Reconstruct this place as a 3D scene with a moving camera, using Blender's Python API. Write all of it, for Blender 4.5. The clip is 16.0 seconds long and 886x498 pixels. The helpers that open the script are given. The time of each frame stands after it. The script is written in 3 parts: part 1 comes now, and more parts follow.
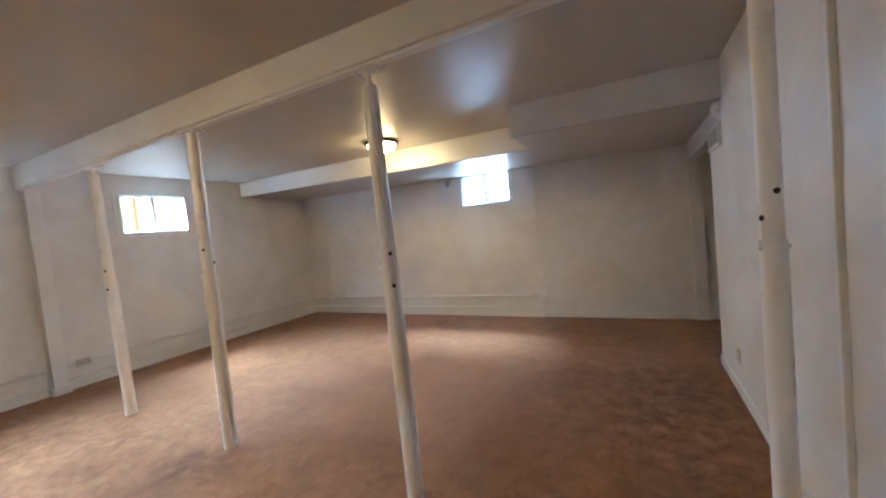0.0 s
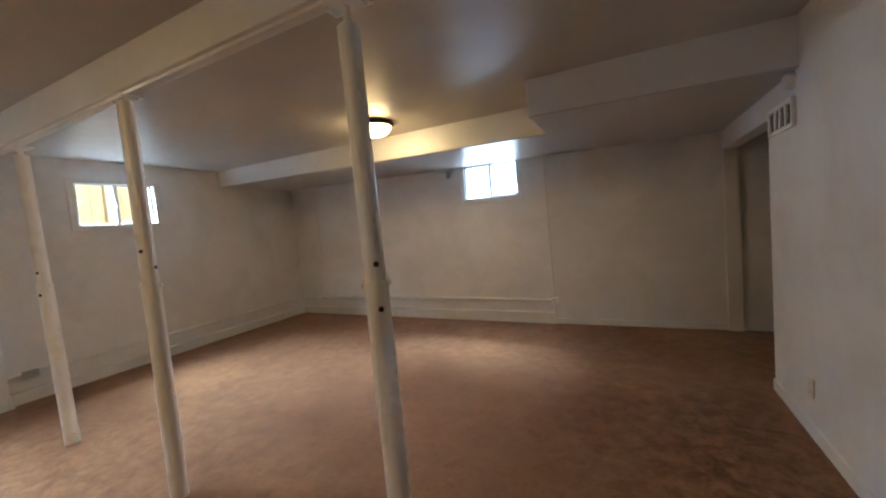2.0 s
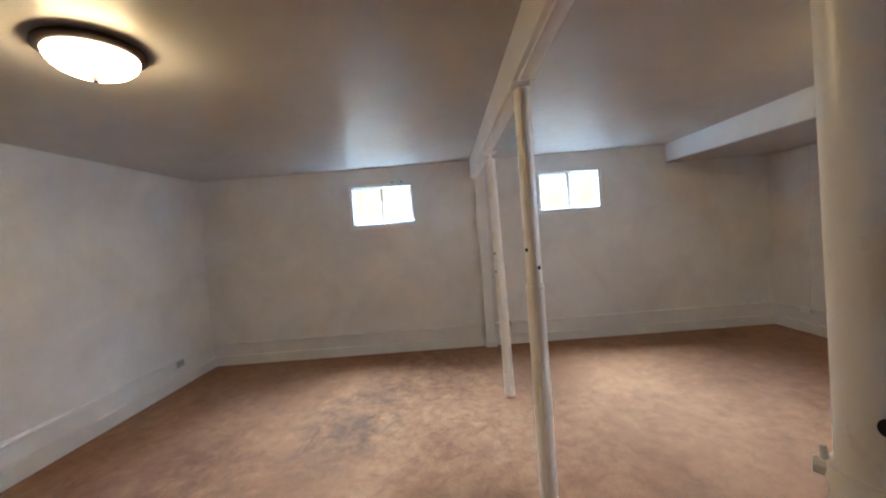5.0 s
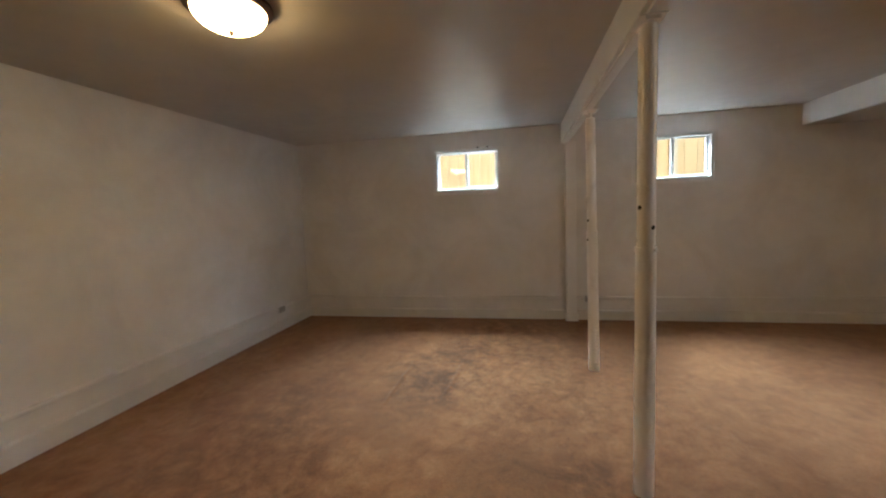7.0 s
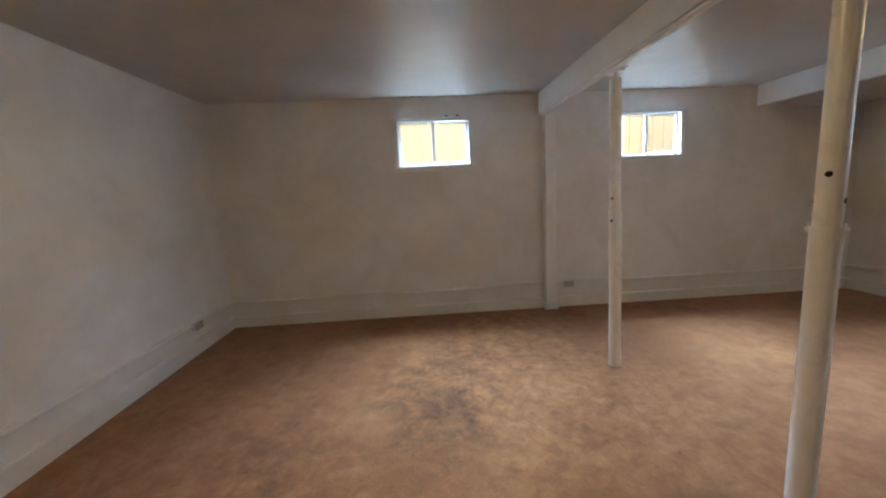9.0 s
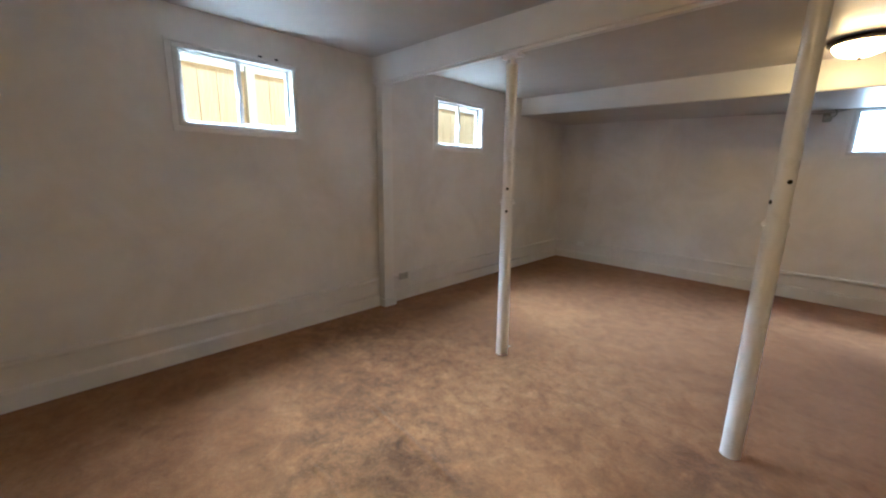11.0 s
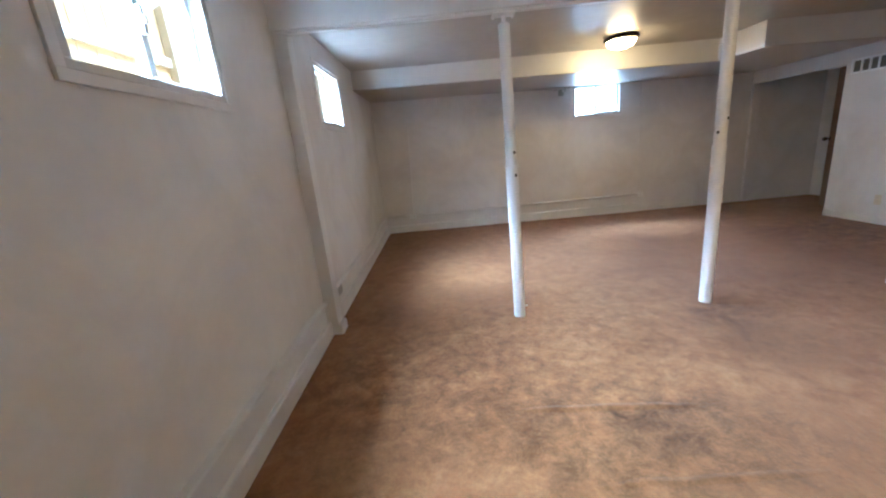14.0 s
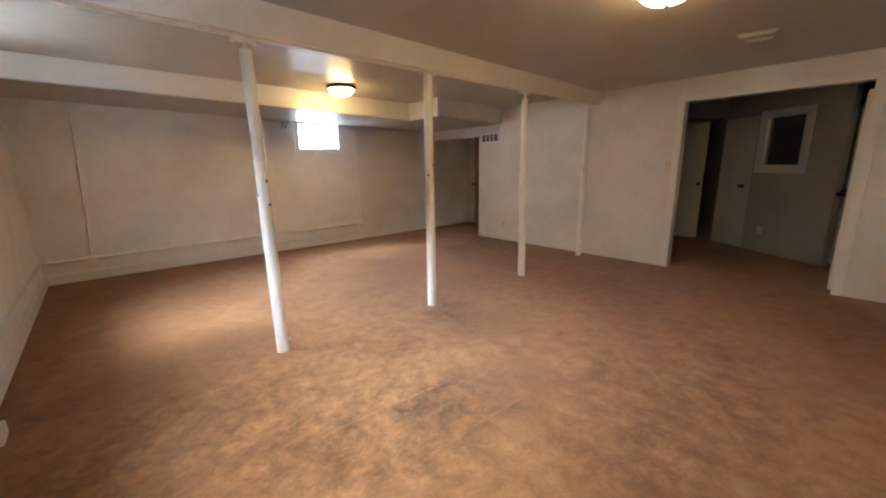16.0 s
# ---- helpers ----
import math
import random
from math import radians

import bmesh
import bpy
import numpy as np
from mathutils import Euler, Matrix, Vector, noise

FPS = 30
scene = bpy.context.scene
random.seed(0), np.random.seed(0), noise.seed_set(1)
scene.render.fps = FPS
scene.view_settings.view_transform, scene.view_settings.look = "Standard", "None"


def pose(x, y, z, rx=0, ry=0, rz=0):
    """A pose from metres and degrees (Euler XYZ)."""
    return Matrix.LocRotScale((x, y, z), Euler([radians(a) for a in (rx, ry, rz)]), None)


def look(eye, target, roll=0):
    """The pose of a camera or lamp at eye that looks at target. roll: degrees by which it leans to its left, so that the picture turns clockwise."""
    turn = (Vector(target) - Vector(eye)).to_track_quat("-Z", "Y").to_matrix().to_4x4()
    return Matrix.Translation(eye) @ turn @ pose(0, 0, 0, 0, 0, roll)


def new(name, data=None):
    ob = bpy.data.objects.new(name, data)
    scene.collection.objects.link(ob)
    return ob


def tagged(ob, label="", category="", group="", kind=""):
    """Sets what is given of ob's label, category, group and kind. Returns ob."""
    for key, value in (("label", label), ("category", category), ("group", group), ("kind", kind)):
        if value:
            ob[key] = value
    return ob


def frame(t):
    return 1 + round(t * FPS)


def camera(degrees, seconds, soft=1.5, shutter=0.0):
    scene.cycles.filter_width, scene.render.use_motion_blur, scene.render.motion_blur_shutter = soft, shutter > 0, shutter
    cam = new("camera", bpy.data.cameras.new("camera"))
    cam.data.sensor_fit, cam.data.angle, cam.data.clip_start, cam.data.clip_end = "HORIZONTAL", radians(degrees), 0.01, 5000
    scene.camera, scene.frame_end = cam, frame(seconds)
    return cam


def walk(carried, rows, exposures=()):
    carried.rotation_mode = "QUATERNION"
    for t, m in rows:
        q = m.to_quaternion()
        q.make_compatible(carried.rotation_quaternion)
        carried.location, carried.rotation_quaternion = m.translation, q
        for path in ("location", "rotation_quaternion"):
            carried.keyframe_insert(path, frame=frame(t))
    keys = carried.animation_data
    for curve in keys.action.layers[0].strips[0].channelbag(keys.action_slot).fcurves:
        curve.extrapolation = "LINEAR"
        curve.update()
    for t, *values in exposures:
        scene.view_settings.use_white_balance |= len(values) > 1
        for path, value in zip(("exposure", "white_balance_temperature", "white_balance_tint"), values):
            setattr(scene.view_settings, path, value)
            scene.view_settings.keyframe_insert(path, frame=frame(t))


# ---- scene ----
cam = camera(99.3, 16.0, 2.1)
PATH = [
    (0, (5.552, -1.593, 1.366), (4.642, 0.185, 1.264), -5.7),
    (0.5, (5.531, -1.37, 1.361), (5.04, 0.563, 1.211), -5.3),
    (1, (5.418, -1.176, 1.38), (5.106, 0.794, 1.228), -3.0),
    (1.5, (5.339, -1.131, 1.382), (4.812, 0.795, 1.266), -1.4),
    (2, (5.28, -1.128, 1.397), (4.381, 0.653, 1.261), -5.1),
    (2.5, (5.222, -0.972, 1.392), (3.873, 0.492, 1.205), -8.4),
    (3, (5.199, -0.809, 1.354), (3.583, 0.31, 0.986), -11.6),
    (3.5, (5.065, -0.706, 1.374), (3.318, 0.208, 1.036), -11.6),
    (4, (4.882, -0.557, 1.463), (3.049, 0.242, 1.449), -5.6),
    (4.5, (4.832, -0.465, 1.501), (2.853, -0.178, 1.521), -6.4),
    (7, (4.817, -0.608, 1.391), (2.865, -1.006, 1.213), -2.3),
    (7.5, (4.799, -0.796, 1.411), (2.873, -1.29, 1.193), -3.2),
    (8, (4.614, -0.926, 1.386), (2.71, -1.419, 1.022), -4.3),
    (8.5, (4.357, -1.176, 1.436), (2.457, -1.561, 0.943), -6.8),
    (9, (4.172, -1.425, 1.382), (2.195, -1.321, 1.1), -2.8),
    (9.5, (3.983, -1.661, 1.427), (2.112, -1.014, 1.145), -0.6),
    (12, (2.328, -2.633, 1.388), (1.403, -0.912, 0.961), -1.3),
    (12.5, (1.969, -2.744, 1.38), (1.384, -0.884, 0.934), -2.4),
    (13, (1.628, -2.758, 1.358), (1.206, -0.852, 0.926), -2.3),
    (13.5, (1.25, -2.748, 1.365), (0.844, -0.839, 0.93), -3.5),
    (14, (0.961, -2.794, 1.372), (0.942, -0.86, 0.861), -5.7),
    (14.5, (0.842, -2.779, 1.356), (1.234, -0.89, 0.828), -1.8),
    (15, (0.74, -2.756, 1.395), (1.648, -1.031, 0.948), -1.3),
    (15.5, (0.659, -2.782, 1.396), (1.806, -1.211, 0.929), -0.7),
    (16, (0.647, -2.798, 1.389), (1.952, -1.346, 0.953), -1.0),
]
EXPOSURES = [(0.0, 3.35, 4030, 5), (1.0, 3.47, 3880, 5), (1.5, 3.12, 4080, 5), (2.5, 2.35, 4480, 5), (3.0, 1.97, 4730, 5), (3.6, 2.52, 4430, 5), (4.5, 3.17, 3930, 5), (7.0, 2.39, 4570, 5), (8.5, 2.64, 4380, 5), (9.5, 2.64, 4080, 5), (12.0, 2.76, 4180, 5), (13.5, 3.26, 3830, 5), (14.5, 3.04, 4280, 5), (15.0, 2.94, 4740, 7), (16.0, 3.14, 4720, 9)]
walk(cam, [(t, look(eye, target, roll)) for t, eye, target, roll in PATH], EXPOSURES)

# ---- plan, in metres ----
XA = -0.035       # west wall
W = 6.15          # east wall
YN = 3.70         # north wall
YS = -3.60        # south wall
BEAM = 2.20       # beam's underside
TOP = 2.62        # walls run up behind the ceiling
WT = 0.12         # outer wall thickness
ET = 0.13         # east wall thickness
SOFFIT_Y, DUCT_Y, DUCT_X = 2.41, 1.70, 4.64
POSTS = [((1.5, 0.0), (1.480, -0.02), 2.125), ((2.96, -0.045), (2.972, -0.045), 2.165), ((4.458, -0.038), (4.438, -0.034), 2.10), ((5.955, 0.0), (5.955, 0.0), 2.1)]


def floor_z(x):
    """The slab rises a little towards the west wall."""
    return 0.035 * max(0.0, 1 - x / 5.0)


def ceiling_z(x):
    return 2.43 - 0.011 * x


def soffit_z(x):
    return 2.205 - 0.019 * x


# ---- world, sun, daylight, lamps ----
world = bpy.data.worlds.new("world")
scene.world = world
world.use_nodes = True
wn = world.node_tree.nodes
sky = wn.new("ShaderNodeTexSky")
sky.sky_type = 'NISHITA'
sky.sun_disc = False
sky.sun_elevation, sky.sun_rotation = radians(48), radians(80)
world.node_tree.links.new(sky.outputs[0], wn["Background"].inputs[0])
wn["Background"].inputs[1].default_value = 0.02

sun_data = bpy.data.lights.new("sun", 'SUN')
sun_data.energy, sun_data.angle, sun_data.color = 1.0, radians(0.5), (1.0, 0.93, 0.80)
sun = new("sun", sun_data)
sun.matrix_world = look((10, 1.8, 11), (0, 0, 0))


def area_lamp(name, eye, target, sx, sy, watts, colour, spread=180):
    d = bpy.data.lights.new(name, 'AREA')
    d.shape, d.size, d.size_y, d.energy, d.color = 'RECTANGLE', sx, sy, watts, colour
    d.spread = radians(spread)
    ob = new(name, d)
    ob.matrix_world = look(eye, target)
    return ob


DAY = (1.0, 0.94, 0.80)
DAY_WEST = (1.0, 0.91, 0.72)
for wy in (-1.245, 1.155):
    area_lamp("window_daylight", (-0.95, wy, 3.20), (-0.09, wy, 1.95), 1.2, 1.5, 106, DAY_WEST, 115)
area_lamp("window_daylight", (3.63, YN + 0.24, 1.91), (3.63, YN - 1, 1.78), 1.05, 0.60, 2.8, DAY)
area_lamp("window_daylight", (3.63, YN + 1.0, 3.34), (3.63, YN + 0.06, 1.93), 0.9, 0.5, 66, DAY)
LAMP_WATT = 9.5


# ---- materials ----
def nodes_of(name):
    m = bpy.data.materials.new(name)
    m.use_nodes = True
    nt = m.node_tree
    return m, nt, nt.nodes["Principled BSDF"]


def noise_node(nt, scale, detail=4.0, rough=0.55, distort=0.0, stretch=None):
    n = nt.nodes.new("ShaderNodeTexNoise")
    n.inputs["Scale"].default_value = scale
    n.inputs["Detail"].default_value = detail
    n.inputs["Roughness"].default_value = rough
    n.inputs["Distortion"].default_value = distort
    tc = nt.nodes.new("ShaderNodeTexCoord")
    if stretch:
        mp = nt.nodes.new("ShaderNodeMapping")
        mp.inputs["Scale"].default_value = stretch
        nt.links.new(tc.outputs["Object"], mp.inputs[0])
        nt.links.new(mp.outputs[0], n.inputs["Vector"])
    else:
        nt.links.new(tc.outputs["Object"], n.inputs["Vector"])
    return n


def ramp(nt, source, stops):
    r = nt.nodes.new("ShaderNodeValToRGB")
    e = r.color_ramp.elements
    while len(e) < len(stops):
        e.new(0.5)
    for el, (p, c) in zip(e, stops):
        el.position, el.color = p, (*c, 1)
    nt.links.new(source, r.inputs[0])
    return r


def mix(nt, fac, a, b, blend='MIX'):
    n = nt.nodes.new("ShaderNodeMix")
    n.data_type, n.blend_type = 'RGBA', blend
    for socket, v in ((n.inputs[0], fac), (n.inputs[6], a), (n.inputs[7], b)):
        if isinstance(v, (int, float)):
            socket.default_value = v
        elif isinstance(v, tuple):
            socket.default_value = (*v, 1)
        else:
            nt.links.new(v, socket)
    return n.outputs[2]


def grey(v):
    return (v, v, v)


def bump(nt, bsdf, layers):
    """layers: (source, strength, distance)"""
    last = None
    for src, strength, dist in layers:
        b = nt.nodes.new("ShaderNodeBump")
        b.inputs["Strength"].default_value = strength
        b.inputs["Distance"].default_value = dist
        nt.links.new(src, b.inputs["Height"])
        if last:
            nt.links.new(last, b.inputs["Normal"])
        last = b.outputs[0]
    nt.links.new(last, bsdf.inputs["Normal"])


def paint(name, col, dirty, rough=0.4, relief=0.25, spec=0.5, spotty=0.35):
    """Rolled house paint with faint stains, roller grain and an uneven wall beneath."""
    m, nt, b = nodes_of(name)
    big = noise_node(nt, 1.3, 5, 0.6, 0.6)
    fine = noise_node(nt, 160, 3, 0.6)
    mid = noise_node(nt, 9, 4, 0.6)
    r = ramp(nt, big.outputs[0], [(0.35, dirty), (0.62, col)])
    spots = ramp(nt, mid.outputs[0], [(0.28, grey(0.90)), (0.60, grey(1))])
    nt.links.new(mix(nt, spotty, r.outputs[0], spots.outputs[0], 'MULTIPLY'), b.inputs["Base Color"])
    rr = ramp(nt, mid.outputs[0], [(0.3, grey(rough - 0.06)), (0.7, grey(rough + 0.1))])
    nt.links.new(rr.outputs[0], b.inputs["Roughness"])
    b.inputs["Specular IOR Level"].default_value = spec
    if relief:
        bump(nt, b, [(mid.outputs[0], relief, 0.012), (fine.outputs[0], 0.18, 0.0015)])
    return m


def gloss_paint(name, col, dirty, rough):
    """Even brushed gloss paint, only its tint a little uneven."""
    m, nt, b = nodes_of(name)
    n = noise_node(nt, 1.1, 4, 0.5, 0.4)
    nt.links.new(ramp(nt, n.outputs[0], [(0.35, dirty), (0.65, col)]).outputs[0], b.inputs["Base Color"])
    b.inputs["Roughness"].default_value = rough
    return m


def plain(name, col, rough=0.5, metal=0.0, grain=60.0, vary=0.12):
    m, nt, b = nodes_of(name)
    n = noise_node(nt, grain, 4, 0.6)
    lo = tuple(c * (1 - vary) for c in col)
    hi = tuple(min(1, c * (1 + vary)) for c in col)
    r = ramp(nt, n.outputs[0], [(0.3, lo), (0.7, hi)])
    nt.links.new(r.outputs[0], b.inputs["Base Color"])
    rr = ramp(nt, n.outputs[0], [(0.2, grey(max(0, rough - 0.08))), (0.8, grey(min(1, rough + 0.08)))])
    nt.links.new(rr.outputs[0], b.inputs["Roughness"])
    b.inputs["Metallic"].default_value = metal
    bump(nt, b, [(n.outputs[0], 0.08, 0.002)])
    return m


def wood(name, lo, hi, rough=0.5, stretch=(14, 14, 0.9)):
    m, nt, b = nodes_of(name)
    n = noise_node(nt, 3.0, 6, 0.6, 0.8, stretch)
    r = ramp(nt, n.outputs[0], [(0.3, lo), (0.7, hi)])
    nt.links.new(r.outputs[0], b.inputs["Base Color"])
    b.inputs["Roughness"].default_value = rough
    bump(nt, b, [(n.outputs[0], 0.2, 0.003)])
    return m


def carpet_material():
    """Worn cut-pile carpet: tufts, brushed pile patches, soiled traffic areas."""
    m, nt, b = nodes_of("carpet_pile")
    tuft = nt.nodes.new("ShaderNodeTexVoronoi")
    tuft.inputs["Scale"].default_value = 150
    tc = nt.nodes.new("ShaderNodeTexCoord")
    nt.links.new(tc.outputs["Object"], tuft.inputs["Vector"])
    fine = noise_node(nt, 60, 5, 0.7)
    brushed = noise_node(nt, 8.0, 8, 0.68, 0.45)
    large = noise_node(nt, 0.8, 5, 0.6, 0.2)
    soil = noise_node(nt, 1.3, 8, 0.72, 0.4, (1.0, 1.6, 1.0))
    base = ramp(nt, brushed.outputs[0], [(0.30, (0.214, 0.102, 0.035)), (0.50, (0.280, 0.142, 0.051)), (0.70, (0.336, 0.181, 0.073))])
    worn = ramp(nt, large.outputs[0], [(0.36, (0.66, 0.58, 0.50)), (0.62, (1.0, 1.0, 1.0))])
    c1 = mix(nt, 0.75, base.outputs[0], worn.outputs[0], 'MULTIPLY')
    dirt = ramp(nt, soil.outputs[0], [(0.60, grey(1)), (0.74, (0.48, 0.44, 0.40))])
    c2 = mix(nt, 0.8, c1, dirt.outputs[0], 'MULTIPLY')
    def around(px, py, sx, sy):
        """1 at a place on the floor, falling to 0 at the half length and half width."""
        gr = nt.nodes.new("ShaderNodeTexGradient")
        gr.gradient_type = 'SPHERICAL'
        mp = nt.nodes.new("ShaderNodeMapping")
        mp.vector_type = 'TEXTURE'
        mp.inputs["Location"].default_value = (px, py, 0)
        mp.inputs["Scale"].default_value = (sx, sy, 1.0)
        nt.links.new(tc.outputs["Object"], mp.inputs[0])
        nt.links.new(mp.outputs[0], gr.inputs[0])
        return gr.outputs["Fac"]

    def times(a, b):
        mul = nt.nodes.new("ShaderNodeMath")
        mul.operation = 'MULTIPLY'
        nt.links.new(a, mul.inputs[0])
        nt.links.new(b, mul.inputs[1])
        return mul.outputs[0]

    # trodden, soiled spots: (x, y, half length, half width, noise scale, floor of the darkening)
    last = c2
    for px, py, sx, sy, grain, deep in ((1.72, -1.36, 0.85, 0.60, 6.0, 0.50), (1.92, -1.20, 0.40, 0.16, 5.0, 0.52), (1.45, -1.30, 1.0, 0.55, 3.0, 0.72), (2.20, -1.44, 0.70, 0.40, 8.0, 0.58), (2.96, -0.30, 0.40, 0.32, 6.0, 0.60), (3.0, -0.70, 0.45, 0.35, 8.0, 0.65), (3.1, -2.2, 1.2, 0.9, 6.0, 0.70), (2.30, -2.25, 0.60, 0.40, 7.0, 0.68), (0.75, -0.80, 1.1, 0.80, 9.0, 0.64), (1.0, 0.35, 0.8, 0.6, 8.0, 0.72), (3.9, 1.2, 1.7, 1.3, 8.0, 0.76), (5.35, 1.45, 1.0, 1.0, 9.0, 0.70), (5.8, 1.1, 0.5, 1.3, 9.0, 0.68)):
        streak = noise_node(nt, grain, 7, 0.72, 0.5)
        near = ramp(nt, around(px, py, sx, sy), [(0.0, grey(0)), (0.55, grey(1))])
        dark = ramp(nt, streak.outputs[0], [(0.42, grey(0)), (0.62, grey(1))])
        last = mix(nt, times(near.outputs[0], dark.outputs[0]), last, mix(nt, 1.0, last, (deep, deep * 0.96, deep * 0.92), 'MULTIPLY'))
    # crushed, flecked pile where most feet have passed, fainter elsewhere
    mottle = noise_node(nt, 15, 6, 0.66, 0.35)
    flecks = ramp(nt, mottle.outputs[0], [(0.34, (0.70, 0.66, 0.63)), (0.47, grey(0.94)), (0.55, grey(1.03)), (0.66, (1.20, 1.21, 1.22))])
    flecked = mix(nt, 1.0, last, flecks.outputs[0], 'MULTIPLY')
    trodden = ramp(nt, around(1.35, -0.55, 1.7, 1.3), [(0.0, grey(0.26)), (0.55, grey(0.82))])
    c3 = mix(nt, trodden.outputs[0], last, flecked)
    tips = ramp(nt, fine.outputs[0], [(0.25, grey(0.80)), (0.75, grey(1.14))])
    nt.links.new(mix(nt, 0.8, c3, tips.outputs[0], 'MULTIPLY'), b.inputs["Base Color"])
    b.inputs["Roughness"].default_value = 1.0
    b.inputs["Specular IOR Level"].default_value = 0.1
    b.inputs["Sheen Weight"].default_value = 0.15
    b.inputs["Sheen Roughness"].default_value = 0.5
    bump(nt, b, [(brushed.outputs[0], 0.25, 0.02), (fine.outputs[0], 0.35, 0.006), (tuft.outputs["Distance"], 0.25, 0.004)])
    return m


def glass_material(name, rough=0.0):
    m, nt, b = nodes_of(name)
    b.inputs["Base Color"].default_value = (0.96, 0.98, 0.97, 1)
    b.inputs["Roughness"].default_value = rough
    b.inputs["Transmission Weight"].default_value = 1.0
    b.inputs["IOR"].default_value = 1.45
    return m


def lamp_glass():
    m, nt, b = nodes_of("lit_frosted_glass")
    n = noise_node(nt, 14, 3, 0.5)
    r = ramp(nt, n.outputs[0], [(0.3, (1.0, 0.50, 0.125)), (0.7, (1.0, 0.55, 0.16))])
    nt.links.new(r.outputs[0], b.inputs["Emission Color"])
    b.inputs["Emission Strength"].default_value = LAMP_WATT
    b.inputs["Base Color"].default_value = (0.9, 0.85, 0.75, 1)
    b.inputs["Roughness"].default_value = 0.35
    return m


M_WALL = paint("wall_paint", (0.78, 0.775, 0.765), (0.68, 0.665, 0.64), 0.46, 0.22)
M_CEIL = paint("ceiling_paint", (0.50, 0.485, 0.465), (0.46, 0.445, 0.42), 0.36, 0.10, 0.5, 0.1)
M_WHITE = paint("white_trim_paint", (0.80, 0.80, 0.795), (0.74, 0.735, 0.72), 0.38, 0.22)
M_SOFFIT = paint("glossy_white_paint", (0.80, 0.80, 0.795), (0.75, 0.745, 0.73), 0.40, 0.04, 0.5, 0.1)
# underside shade painted as grey; the soffit's faces are white
M_UNDER = gloss_paint("underside_shade_grey", (0.50, 0.485, 0.465), (0.46, 0.445, 0.42), 0.36)
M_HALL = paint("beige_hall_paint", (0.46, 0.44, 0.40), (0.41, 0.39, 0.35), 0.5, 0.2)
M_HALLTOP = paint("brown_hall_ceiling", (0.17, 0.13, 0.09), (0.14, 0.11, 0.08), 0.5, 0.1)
M_VENT = paint("grey_vent_enamel", (0.60, 0.585, 0.56), (0.56, 0.545, 0.52), 0.4, 0.05)
M_STEEL = paint("white_painted_steel", (0.90, 0.90, 0.905), (0.87, 0.87, 0.87), 0.3, 0.08)
M_CARPET = carpet_material()
M_VINYL = plain("white_vinyl", (0.82, 0.83, 0.83), 0.35, 0, 40, 0.04)
M_FRAME = plain("aged_window_vinyl", (0.62, 0.62, 0.60), 0.45, 0, 40, 0.05)
M_GLASS = glass_material("window_glass")
M_LATCH = plain("grey_plastic", (0.45, 0.46, 0.47), 0.5)
# black that paints the shade inside pin holes and socket slots
M_DARK = plain("hole_shade_black", (0.012, 0.011, 0.010), 0.8)
# shade of the vent's recess, put into a dark colour
M_VENT_SHADE = plain("vent_recess_shade", (0.13, 0.125, 0.115), 0.8)
M_BRONZE = plain("dark_bronze", (0.035, 0.024, 0.018), 0.38, 0.8, 80)
M_LAMP = lamp_glass()
M_SAGE = plain("grey_green_enamel", (0.36, 0.39, 0.35), 0.4, 0, 60)
M_IVORY = plain("ivory_plastic", (0.68, 0.61, 0.46), 0.4, 0, 50, 0.05)
M_GREYBOX = plain("grey_metal_plate", (0.42, 0.42, 0.41), 0.4, 0.6, 70)
M_BROWN = wood("brown_stained_wood", (0.10, 0.045, 0.018), (0.19, 0.09, 0.04), 0.45)
M_CEDAR = wood("sunlit_cedar_boards", (0.50, 0.32, 0.115), (0.65, 0.46, 0.21), 0.7)
M_SIDING = plain("cream_siding", (0.52, 0.43, 0.25), 0.7, 0, 20, 0.05)
# sunlight on the upper rail is put into this paler colour
M_RAIL = plain("pale_sunlit_rail", (0.74, 0.68, 0.52), 0.7, 0, 20, 0.05)
M_GROUND = plain("dry_ground", (0.15, 0.12, 0.075), 0.95, 0, 8, 0.3)
# dark absorber for the added sheet outside the west wall
M_BOUNCE_STOP = wood("bounce_stop_dark", (0.035, 0.026, 0.02), (0.075, 0.055, 0.04), 0.8)
M_MIRROR = plain("dark_glass", (0.26, 0.33, 0.31), 0.05, 0.9, 10, 0.1)
M_BLACK = plain("black_iron", (0.02, 0.02, 0.02), 0.5, 0.6)


# ---- mesh helpers ----
def box(bm, x0, x1, y0, y1, z0, z1, r=0.0):
    verts = bmesh.ops.create_cube(bm, size=1)["verts"]
    for v in verts:
        v.co = Vector((x0 + (v.co.x + 0.5) * (x1 - x0), y0 + (v.co.y + 0.5) * (y1 - y0), z0 + (v.co.z + 0.5) * (z1 - z0)))
    if r:
        edges = {e for v in verts for e in v.link_edges}
        bmesh.ops.bevel(bm, geom=list(edges), offset=r, segments=2, profile=0.6, affect='EDGES')
    return bm


def cyl(bm, a, b, r0, r1=None, seg=24, caps=True):
    """A tapered cylinder from a to b."""
    a, b = Vector(a), Vector(b)
    m = Matrix.Translation((a + b) / 2) @ (b - a).to_track_quat('Z', 'Y').to_matrix().to_4x4()
    bmesh.ops.create_cone(bm, cap_ends=caps, segments=seg, radius1=r0, radius2=r0 if r1 is None else r1, depth=(b - a).length, matrix=m)
    return bm


